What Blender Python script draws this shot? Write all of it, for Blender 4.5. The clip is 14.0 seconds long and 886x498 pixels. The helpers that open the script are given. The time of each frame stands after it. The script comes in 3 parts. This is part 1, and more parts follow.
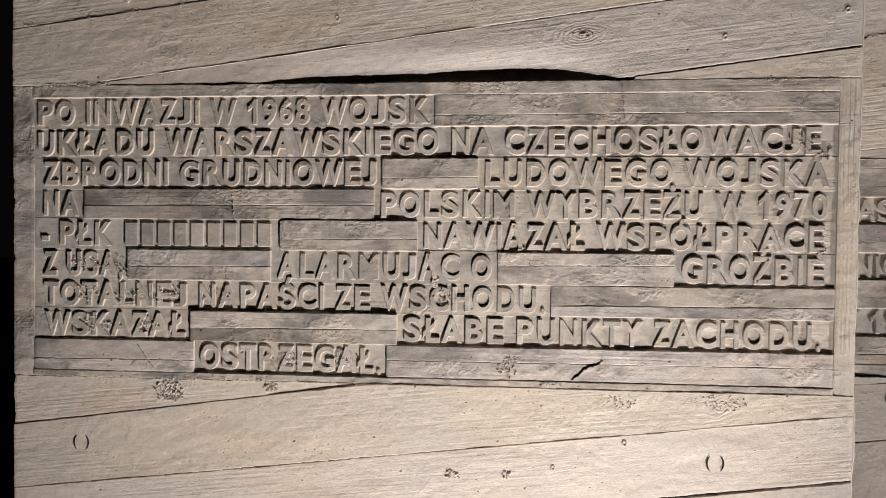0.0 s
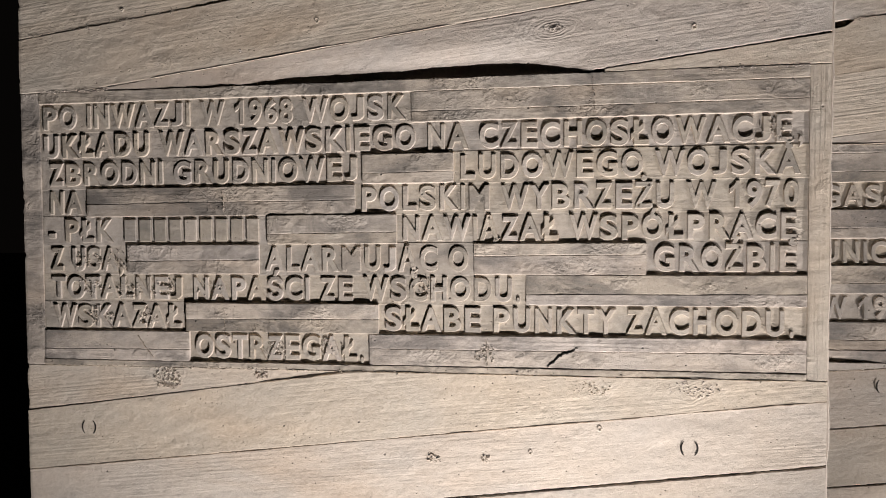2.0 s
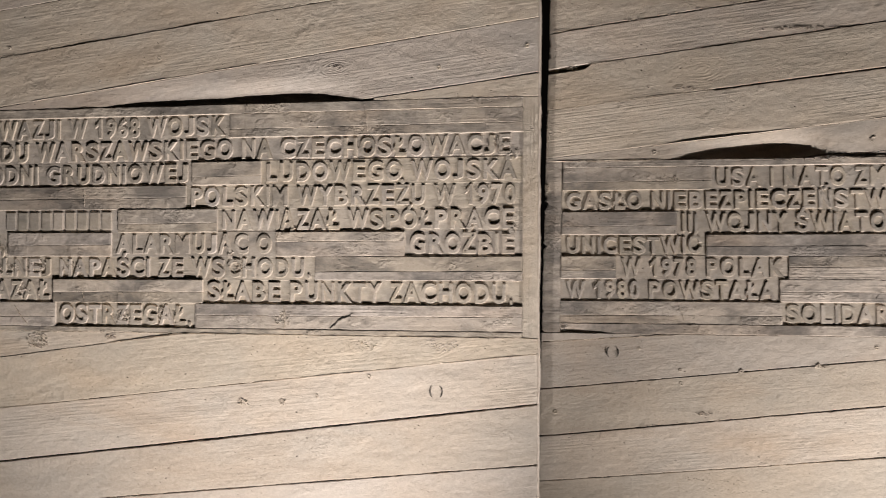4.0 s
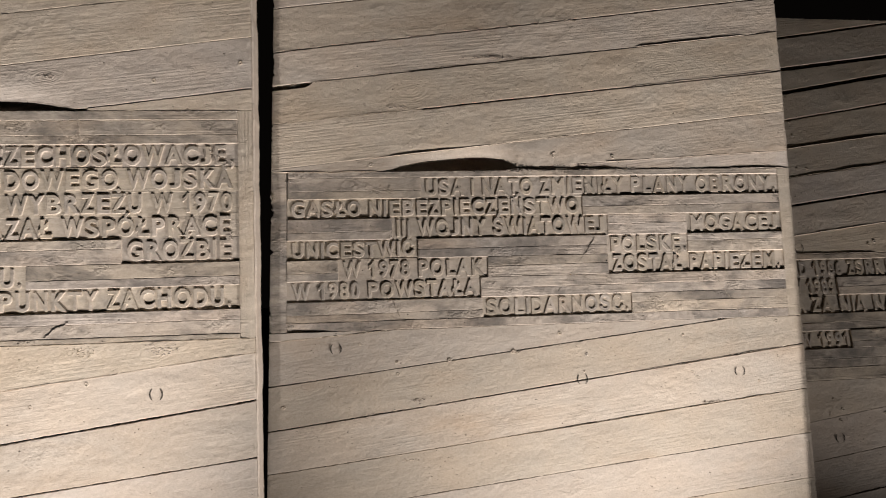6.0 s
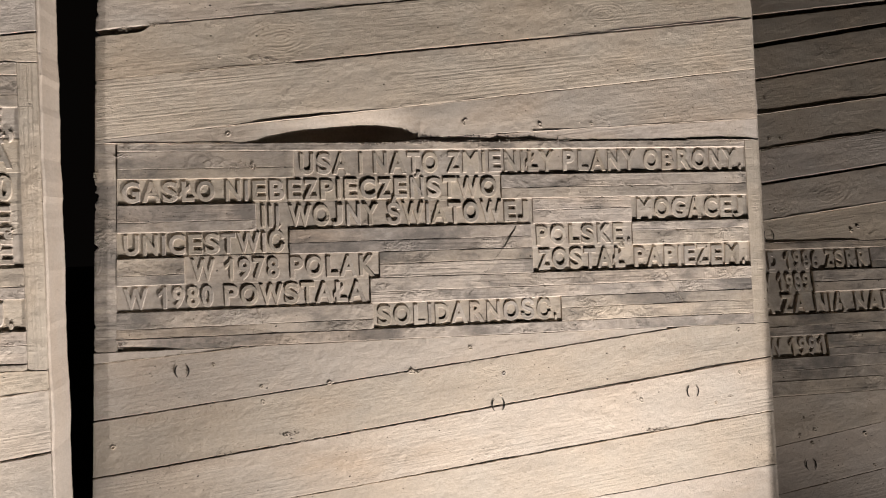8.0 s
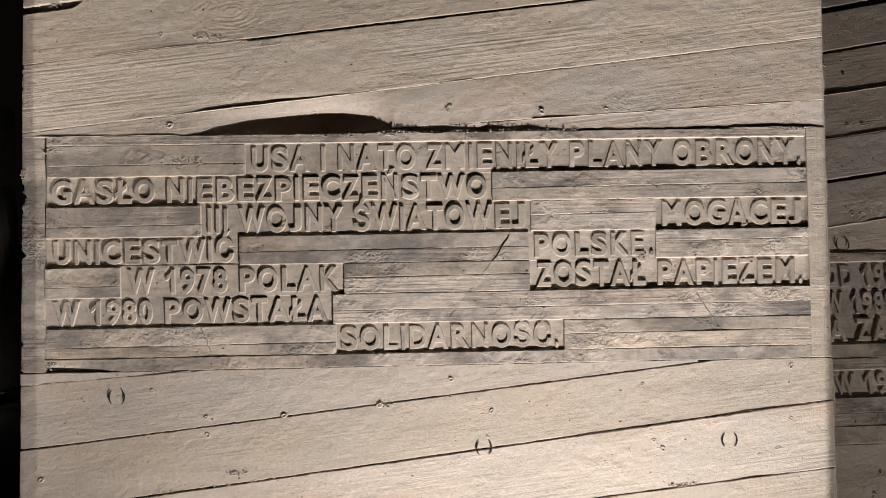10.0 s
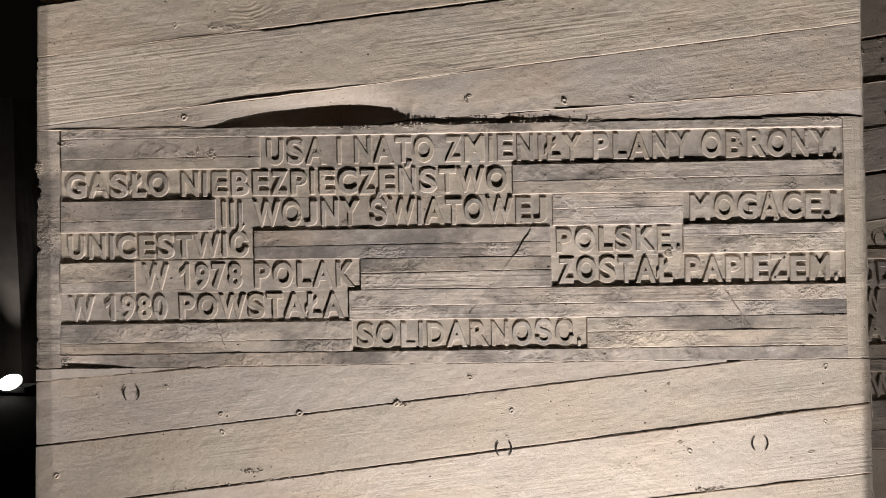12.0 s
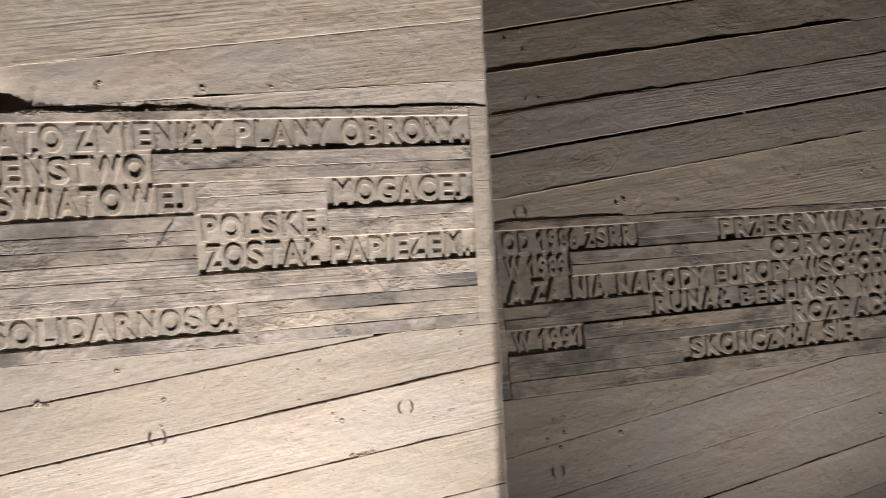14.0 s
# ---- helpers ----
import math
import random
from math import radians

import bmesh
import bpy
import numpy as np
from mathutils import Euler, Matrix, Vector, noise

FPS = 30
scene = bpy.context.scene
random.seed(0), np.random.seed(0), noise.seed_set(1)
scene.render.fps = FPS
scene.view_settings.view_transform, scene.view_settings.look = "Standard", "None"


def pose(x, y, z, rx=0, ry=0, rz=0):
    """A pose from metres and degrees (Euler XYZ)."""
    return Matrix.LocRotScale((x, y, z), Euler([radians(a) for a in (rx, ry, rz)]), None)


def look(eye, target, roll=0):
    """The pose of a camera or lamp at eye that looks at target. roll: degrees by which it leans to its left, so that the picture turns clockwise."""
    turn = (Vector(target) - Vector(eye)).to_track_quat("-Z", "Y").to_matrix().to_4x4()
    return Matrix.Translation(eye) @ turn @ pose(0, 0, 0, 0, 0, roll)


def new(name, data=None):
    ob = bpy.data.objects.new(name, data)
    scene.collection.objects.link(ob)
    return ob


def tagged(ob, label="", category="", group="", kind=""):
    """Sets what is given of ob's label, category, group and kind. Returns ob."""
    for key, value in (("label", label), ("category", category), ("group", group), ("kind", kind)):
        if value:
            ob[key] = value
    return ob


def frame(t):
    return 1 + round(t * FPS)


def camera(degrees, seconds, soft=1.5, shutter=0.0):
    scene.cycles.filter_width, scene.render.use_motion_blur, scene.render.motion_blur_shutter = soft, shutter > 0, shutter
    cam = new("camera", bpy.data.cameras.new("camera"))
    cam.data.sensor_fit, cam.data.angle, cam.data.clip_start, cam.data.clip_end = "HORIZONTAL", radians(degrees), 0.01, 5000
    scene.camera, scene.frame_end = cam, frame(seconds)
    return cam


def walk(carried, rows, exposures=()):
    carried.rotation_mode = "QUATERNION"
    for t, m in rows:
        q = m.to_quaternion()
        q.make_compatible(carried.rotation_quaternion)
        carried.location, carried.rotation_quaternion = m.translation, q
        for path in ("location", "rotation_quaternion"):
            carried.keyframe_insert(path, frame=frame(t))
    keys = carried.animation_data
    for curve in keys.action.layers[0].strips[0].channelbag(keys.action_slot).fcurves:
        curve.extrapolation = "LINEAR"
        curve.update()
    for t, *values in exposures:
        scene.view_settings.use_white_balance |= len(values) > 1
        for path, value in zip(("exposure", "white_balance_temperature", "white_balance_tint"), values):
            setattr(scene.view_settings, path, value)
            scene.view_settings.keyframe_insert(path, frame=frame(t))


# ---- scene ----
cam = camera(59.6, 14.0, soft=1.0, shutter=0.3)
# t, x, y, z, yaw, pitch, roll
ROWS = [
    (0.0, 0.0002, 0.0468, 1.6629, -1.029, 0.730, -0.609),
    (0.5, 0.0056, 0.0431, 1.6604, -0.516, 0.527, -0.443),
    (1.0, 0.0199, 0.0384, 1.6605, 0.282, 0.415, -0.038),
    (1.5, 0.0679, 0.0301, 1.6613, 1.431, 0.263, 0.027),
    (2.0, 0.1261, 0.0046, 1.6664, 2.667, -0.048, 0.191),
    (2.2, 0.1411, -0.0174, 1.6652, 2.922, 0.113, 0.246),
    (4.3, 0.6064, -0.4063, 1.5375, 0.734, 3.114, -0.637),
    (4.5, 0.6422, -0.4284, 1.5309, -1.678, 3.313, -0.504),
    (5.0, 0.6986, -0.4795, 1.5303, -6.366, 3.539, 0.455),
    (5.5, 0.7053, -0.5070, 1.5253, -9.758, 3.979, 1.242),
    (6.0, 0.7205, -0.5152, 1.5186, -12.962, 3.737, 1.740),
    (6.5, 0.7572, -0.4513, 1.5304, -15.337, 3.307, 1.697),
    (7.0, 0.8029, -0.2871, 1.5696, -17.233, 2.472, 1.518),
    (7.5, 0.8674, -0.1904, 1.6008, -16.898, 1.676, 1.879),
    (8.0, 1.0175, -0.1404, 1.6249, -14.804, 0.275, 1.658),
    (8.2, 1.0811, -0.1291, 1.6356, -13.401, -0.268, 1.586),
    (10.5, 1.3167, 0.1089, 1.6864, -6.620, -1.323, 0.720),
    (11.0, 1.3295, 0.1117, 1.6896, -5.630, -1.573, 0.660),
    (11.5, 1.3286, 0.1177, 1.6869, -5.305, -1.619, 0.843),
    (12.0, 1.3249, 0.1164, 1.6831, -5.392, -1.596, 0.892),
    (12.5, 1.3318, 0.0972, 1.6873, -5.782, -1.434, 1.107),
    (13.0, 1.3632, 0.0765, 1.7265, -9.195, -3.257, 1.715),
    (13.5, 1.4658, 0.0419, 1.7277, -14.584, -4.180, 1.953),
    (14.0, 1.5565, 0.0259, 1.7389, -21.244, -5.567, 2.133),
]
walk(cam, [(t, pose(x, y, z, 90 + pitch, roll, yaw)) for t, x, y, z, yaw, pitch, roll in ROWS],
     [(0.0, -0.12, 6100, 10), (2.2, -0.15, 6200, 10), (4.5, -0.33, 6450, 10), (5.5, -0.37, 6500, 10), (6.5, -0.27, 6500, 10), (7.5, -0.15, 6500, 10), (8.2, -0.09, 6450, 10),
      (10.5, -0.12, 6300, 10), (12.5, -0.15, 6250, 10), (14.0, 0.01, 6300, 10)])

# ---- night sky and the floodlights at the foot of the wall ----
world = bpy.data.worlds.new("night")
scene.world = world
world.use_nodes = True
world.node_tree.nodes["Background"].inputs["Color"].default_value = (0.75, 0.6, 0.5, 1)
world.node_tree.nodes["Background"].inputs["Strength"].default_value = 0.003


def floodlight(name, eye, target, watts, size, cone, colour=(1.0, 0.925, 0.88), blend=0.3, wide=1.0):
    lamp = bpy.data.lights.new(name, "SPOT")
    lamp.energy, lamp.color, lamp.shadow_soft_size = watts, colour, size
    lamp.spot_size, lamp.spot_blend = radians(cone), blend
    ob = new(name, lamp)
    ob.matrix_world = look(eye, target) @ Matrix.Diagonal((wide, 1, 1, 1))
    return ob


floodlight("floodlight_first", (0.50, 0.53, 0.10), (-0.74, 1.28, 2.85), 318, 0.008, 86, blend=1.0, wide=1.1)
floodlight("floodlight_middle", (1.80, 0.62, 0.10), (0.62, 1.38, 5.4), 310, 0.003, 108, blend=1.0)
floodlight("floodlight_end", (3.00, 0.70, 0.10), (3.09, 1.45, 8.0), 165, 0.010, 82, blend=1.0, wide=2.2)


# ---- materials ----
def nodes_of(name, rough=0.85):
    m = bpy.data.materials.new(name)
    m.use_nodes = True
    t = m.node_tree
    b = t.nodes["Principled BSDF"]
    b.inputs["Roughness"].default_value = rough
    b.inputs["Specular IOR Level"].default_value = 0.25
    return m, t, b


def add(t, kind, **values):
    n = t.nodes.new(kind)
    for k, v in values.items():
        n.inputs[k.replace("_", " ")].default_value = v
    return n


def maths(t, op, a, b, clamp=False):
    n = t.nodes.new("ShaderNodeMath")
    n.operation, n.use_clamp = op, clamp
    for i, v in enumerate((a, b)):
        if isinstance(v, (int, float)):
            n.inputs[i].default_value = v
        else:
            t.links.new(v, n.inputs[i])
    return n.outputs[0]


def mixed(t, fac, a, b, blend="MIX"):
    n = t.nodes.new("ShaderNodeMix")
    n.data_type, n.blend_type = "RGBA", blend
    for i, v in ((0, fac), (6, a), (7, b)):
        if isinstance(v, (int, float, tuple)):
            n.inputs[i].default_value = v
        else:
            t.links.new(v, n.inputs[i])
    return n.outputs[2]


def ramp(t, value, lo, hi):
    n = t.nodes.new("ShaderNodeMapRange")
    t.links.new(value, n.inputs[0])
    n.inputs[1].default_value, n.inputs[2].default_value = lo, hi
    return n.outputs[0]


# knots of the sawn boards, whose rings stand in the cast: place along the wall, height over 1.5, reach, lean in degrees
KNOTS = ((-0.454, -0.080, 0.05, 40), (-0.278, -0.068, 0.03, 0), (0.318, -0.076, 0.085, 25), (0.484, -0.077, 0.075, 20), (0.257, 0.54, 0.05, 8),
         (1.118, 0.584, 0.08, 6), (1.555, -0.143, 0.04, 0), (0.82, -0.20, 0.13, 5), (1.83, 0.65, 0.07, 6), 
         (2.874, 0.411, 0.07, 6), (3.076, 0.424, 0.07, 6), (2.767, 0.32, 0.08, 6), (2.745, 0.514, 0.09, 6), (2.528, 0.251, 0.12, 20), (2.862, 0.87, 0.11, 6), (2.421, 0.40, 0.05, 0))


def board_marked(name, base, warm, grime, lean, grain, grime_from, grime_to, strength=1.0, pit=0.6, fine=1.0, rough=0.0):
    """Concrete that carries the print of sawn boards: lengthwise grain, rings, saw marks, fine sand and pores, stains."""
    m, t, b = nodes_of(name)
    info = t.nodes.new("ShaderNodeObjectInfo")
    where = t.nodes.new("ShaderNodeTexCoord").outputs["Object"]
    shift = t.nodes.new("ShaderNodeCombineXYZ")
    t.links.new(maths(t, "MULTIPLY", info.outputs["Random"], 9.0), shift.inputs[0])
    t.links.new(maths(t, "MULTIPLY", info.outputs["Random"], 5.3), shift.inputs[1])
    moved = t.nodes.new("ShaderNodeVectorMath")
    t.links.new(where, moved.inputs[0]), t.links.new(shift.outputs[0], moved.inputs[1])
    turned = add(t, "ShaderNodeMapping", Rotation=(0, 0, radians(-lean)))
    t.links.new(moved.outputs[0], turned.inputs[0])

    def stretched(scale):
        n = add(t, "ShaderNodeMapping", Scale=scale)
        t.links.new(turned.outputs[0], n.inputs[0])
        return n.outputs[0]

    def noise_of(vector, scale, detail=4.0, rough=0.55, distort=0.0):
        n = add(t, "ShaderNodeTexNoise", Scale=scale, Detail=detail, Roughness=rough, Distortion=distort)
        t.links.new(vector, n.inputs["Vector"])
        return n.outputs["Fac"]

    def pores_of(scale, wide, share):
        """Round pores, in only a share of the cells."""
        n = add(t, "ShaderNodeTexVoronoi", Scale=scale)
        t.links.new(where, n.inputs["Vector"])
        part_of = t.nodes.new("ShaderNodeSeparateColor")
        t.links.new(n.outputs["Color"], part_of.inputs[0])
        return maths(t, "MULTIPLY", ramp(t, n.outputs["Distance"], wide, wide * 0.4), maths(t, "LESS_THAN", part_of.outputs[0], share))

    rnd = info.outputs["Random"]
    # growth rings drawn out along the board, bent by a slow noise
    rings = add(t, "ShaderNodeTexWave", Scale=1.0, Distortion=7.0, Detail=3.0, Detail_Scale=0.8, Detail_Roughness=0.65)
    rings.bands_direction = "Y"
    t.links.new(stretched((1.1, 38.0, 4.0)), rings.inputs["Vector"])
    fibre = noise_of(stretched((10.0, 300.0, 30.0)), 1.0, 5.0, 0.6)
    coarse = noise_of(stretched((4.0, 120.0, 30.0)), 1.0, 3.0, 0.6)
    saw = noise_of(stretched((230.0, 5.0, 9.0)), 1.0, 2.0)
    sand = noise_of(where, 420.0, 3.0, 0.7)
    lumps = noise_of(where, 60.0, 4.0, 0.6)
    patches = noise_of(moved.outputs[0], 5.0, 5.0, 0.62)
    broad = noise_of(where, 1.7, 3.0, 0.5)
    streaks = noise_of(stretched((7.5 * fine, 17.0 * fine, 6.0)), 1.0, 8.0, 0.72, 0.8)
    blots = noise_of(stretched((5.0, 8.0, 5.0)), 1.0, 6.0, 0.68, 0.5)
    crumbs = noise_of(where, 190.0, 3.0, 0.6)
    # the grain shows strongly on some boards and in some stretches, hardly at all on others
    clear = ramp(t, noise_of(stretched((1.8, 7.0, 3.0)), 1.0, 3.0, 0.5), 0.40, 0.62)
    clear = maths(t, "MULTIPLY", clear, maths(t, "ADD", maths(t, "MULTIPLY", rnd, 0.9), 0.25))
    combed = ramp(t, noise_of(stretched((8.0, 11.0, 5.0)), 1.0, 2.0, 0.5), 0.55, 0.66)
    torn = ramp(t, noise_of(moved.outputs[0], 8.0, 4.0, 0.6), 0.60 - 0.12 * rough, 0.72 - 0.12 * rough)
    hole = maths(t, "MULTIPLY", pores_of(95.0, 0.15, 0.5), ramp(t, patches, 0.48, 0.62))
    hole = maths(t, "MAXIMUM", hole, pores_of(42.0, 0.10, 0.13))

    tone = mixed(t, ramp(t, patches, 0.32, 0.68), base, warm)
    tone = mixed(t, ramp(t, maths(t, "FRACT", maths(t, "MULTIPLY", rnd, 7.3), 0.0), 0.0, 1.0), mixed(t, 1.0, tone, (1.03, 1.0, 0.95, 1), "MULTIPLY"), mixed(t, 1.0, tone, (1.0, 0.99, 1.02, 1), "MULTIPLY"))
    rust = noise_of(stretched((1.6, 4.5, 3.0)), 1.0, 4.0, 0.6, 0.4)
    tone = mixed(t, maths(t, "MULTIPLY", ramp(t, rust, 0.55, 0.72), 0.36), tone, mixed(t, 1.0, tone, (0.86, 0.70, 0.54, 1), "MULTIPLY"))
    tone = mixed(t, maths(t, "MULTIPLY", ramp(t, rust, 0.45, 0.28), 0.5), tone, mixed(t, 1.0, tone, (1.02, 1.025, 1.04, 1), "MULTIPLY"))
    tone = mixed(t, maths(t, "MULTIPLY", ramp(t, streaks, grime_from, grime_to), 0.6), tone, grime)
    tone = mixed(t, maths(t, "MULTIPLY", ramp(t, blots, grime_from + 0.02, grime_to - 0.04), 0.7), tone, grime)
    tone = mixed(t, maths(t, "MULTIPLY", ramp(t, broad, 0.55, 0.75), 0.25), tone, grime)
    tone = mixed(t, maths(t, "MULTIPLY", maths(t, "MULTIPLY", ramp(t, fibre, 0.58, 0.32), clear), 0.34), tone, mixed(t, 1.0, tone, (0.62, 0.6, 0.57, 1), "MULTIPLY"))
    speck = noise_of(where, 150.0, 5.0, 0.75)
    tone = mixed(t, ramp(t, speck, 0.30, 0.62), mixed(t, 1.0, tone, (0.82, 0.81, 0.79, 1), "MULTIPLY"), tone)
    tone = mixed(t, maths(t, "MULTIPLY", hole, pit), tone, (0.06, 0.055, 0.05, 1))
    shade = add(t, "ShaderNodeHueSaturation", Hue=0.5, Saturation=1.0)
    t.links.new(maths(t, "ADD", maths(t, "MULTIPLY", rnd, 0.24), 0.88), shade.inputs["Value"])
    t.links.new(tone, shade.inputs["Color"])
    t.links.new(shade.outputs[0], b.inputs["Base Color"])

    def total(*terms):
        height = None
        for value, amount in terms:
            term = maths(t, "MULTIPLY", value, amount)
            height = term if height is None else maths(t, "ADD", height, term)
        return height

    height = total((maths(t, "MULTIPLY", rings.outputs["Fac"], clear), 0.28 * grain), (maths(t, "MULTIPLY", fibre, maths(t, "ADD", clear, 0.22)), 1.15 * grain),
                   (maths(t, "MULTIPLY", coarse, maths(t, "ADD", clear, 0.3)), 0.9 * grain), (maths(t, "MULTIPLY", saw, combed), 1.1 * grain),
                   (sand, 0.45), (lumps, 0.75), (maths(t, "MULTIPLY", crumbs, torn), 1.3 + rough), (hole, -1.3))
    near = t.nodes.new("ShaderNodeAttribute")
    near.attribute_name = "knot"
    wave = maths(t, "SINE", maths(t, "ADD", maths(t, "MULTIPLY", near.outputs["Fac"], 44.0), maths(t, "ADD", maths(t, "MULTIPLY", lumps, 10.0), maths(t, "MULTIPLY", patches, 34.0))), 0.0)
    height = maths(t, "ADD", height, maths(t, "MULTIPLY", maths(t, "MULTIPLY", wave, maths(t, "MULTIPLY", ramp(t, near.outputs["Fac"], 0.0, 0.6), ramp(t, blots, 0.36, 0.60))), 0.12))
    bump = add(t, "ShaderNodeBump", Strength=strength, Distance=0.0021)
    t.links.new(height, bump.inputs["Height"])
    t.links.new(bump.outputs[0], b.inputs["Normal"])
    return m


PLANK = board_marked("board_marked_concrete", (0.50, 0.455, 0.395, 1), (0.53, 0.455, 0.37, 1), (0.34, 0.31, 0.275, 1), 6.3, 0.36, 0.60, 0.95, 0.9)
FIELD = board_marked("stained_concrete", (0.47, 0.425, 0.37, 1), (0.50, 0.43, 0.35, 1), (0.13, 0.12, 0.11, 1), 0.0, 0.4, 0.46, 0.66, 1.0, 0.8, 1.3, 0.7)
LETTER = board_marked("cast_letter_concrete", (0.44, 0.40, 0.345, 1), (0.47, 0.41, 0.335, 1), (0.20, 0.185, 0.165, 1), 0.0, 0.25, 0.47, 0.74, 0.8, rough=0.4)
# paler than FIELD and LETTER: the bright lit lips are partly put into this colour
EDGE = board_marked("smooth_brightened_edge", (0.52, 0.47, 0.405, 1), (0.54, 0.47, 0.39, 1), (0.36, 0.33, 0.30, 1), 90.0, 0.3, 0.58, 0.9, 0.5)
RIM = board_marked("cross_sawn_concrete", (0.50, 0.455, 0.395, 1), (0.53, 0.46, 0.375, 1), (0.34, 0.31, 0.275, 1), 90.0, 1.0, 0.58, 0.9, 0.9)


def plain(name, colour, rough=0.9, spread=0.35, scale=8.0):
    m, t, b = nodes_of(name, rough)
    n = add(t, "ShaderNodeTexNoise", Scale=scale, Detail=6.0, Roughness=0.6)
    t.links.new(t.nodes.new("ShaderNodeTexCoord").outputs["Object"], n.inputs["Vector"])
    dark = tuple(c * (1 - spread) for c in colour) + (1,)
    light = tuple(c * (1 + spread) for c in colour) + (1,)
    t.links.new(mixed(t, n.outputs["Fac"], dark, light), b.inputs["Base Color"])
    bump = add(t, "ShaderNodeBump", Strength=0.3, Distance=0.003)
    t.links.new(n.outputs["Fac"], bump.inputs["Height"])
    t.links.new(bump.outputs[0], b.inputs["Normal"])
    return m


GROOVE = plain("dark_groove", (0.035, 0.031, 0.027))
CORE = plain("raw_concrete", (0.22, 0.20, 0.175), 0.95)
GROUND = plain("dark_ground", (0.03, 0.029, 0.027), 0.9, 0.3, 3.0)
STONE = plain("dark_stone", (0.16, 0.14, 0.12), 0.9)
METAL = plain("black_housing", (0.02, 0.02, 0.02), 0.5)

GLASS_GLOW, _t, _b = nodes_of("lit_lens", 0.3)
_b.inputs["Emission Color"].default_value = (1.0, 0.93, 0.82, 1)
_b.inputs["Emission Strength"].default_value = 5.0


# ---- mesh building ----
def knots(x, step, seed):
    """Smooth noise along a line, -1 to 1."""
    r = np.random.RandomState(seed)
    table = r.uniform(-1, 1, 4096)
    i = np.floor(np.asarray(x, float) / step)
    f = np.asarray(x, float) / step - i
    f = f * f * (3 - 2 * f)
    i = i.astype(int)
    return table[i % 4096] * (1 - f) + table[(i + 1) % 4096] * f


def ground_noise(x, y, sx, sy, seed):
    """Smooth noise over a surface, -1 to 1."""
    r = np.random.RandomState(seed)
    table = r.uniform(-1, 1, (256, 256))
    a, b = np.asarray(x, float) / sx, np.asarray(y, float) / sy
    i, j = np.floor(a).astype(int), np.floor(b).astype(int)
    f, g = a - i, b - j
    f, g = f * f * (3 - 2 * f), g * g * (3 - 2 * g)
    i0, i1, j0, j1 = i % 256, (i + 1) % 256, j % 256, (j + 1) % 256
    return (table[i0, j0] * (1 - f) + table[i1, j0] * f) * (1 - g) + (table[i0, j1] * (1 - f) + table[i1, j1] * f) * g


def mesh_part(name, verts, faces, material, parent, label="", side=None, fronts=0):
    me = bpy.data.meshes.new(name)
    me.from_pydata([tuple(v) for v in verts], [], faces)
    me.update()
    me.materials.append(material)
    if side:
        me.materials.append(side)
        rest = np.ones(len(me.polygons), dtype=np.int32)
        rest[:fronts] = 0
        me.polygons.foreach_set("material_index", rest)
    if material is PLANK:
        p = np.asarray(verts)
        near = np.zeros(len(p))
        for x, y, reach, tilt in KNOTS:
            c, d = math.cos(radians(tilt)), math.sin(radians(tilt))
            a, b = (p[:, 0] - x) * c + (p[:, 1] - y) * d, (p[:, 1] - y) * c - (p[:, 0] - x) * d
            near = np.maximum(near, 1 - np.sqrt((a / (1.5 * reach)) ** 2 + (b / (0.6 * reach)) ** 2))
        me.attributes.new("knot", "FLOAT", "POINT").data.foreach_set("value", near.astype(np.float32))
    ob = new(name, me)
    ob.parent = parent
    return tagged(ob, label)


def part(name, bm, material, parent, label=""):
    me = bpy.data.meshes.new(name)
    bmesh.ops.recalc_face_normals(bm, faces=bm.faces)
    bm.to_mesh(me)
    bm.free()
    me.materials.append(material)
    ob = new(name, me)
    ob.parent = parent
    return tagged(ob, label)


def box(bm, x0, x1, y0, y1, z0, z1):
    m = pose((x0 + x1) / 2, (y0 + y1) / 2, (z0 + z1) / 2) @ Matrix.Diagonal((x1 - x0, y1 - y0, z1 - z0, 1))
    return bmesh.ops.create_cube(bm, size=1, matrix=m)["verts"]


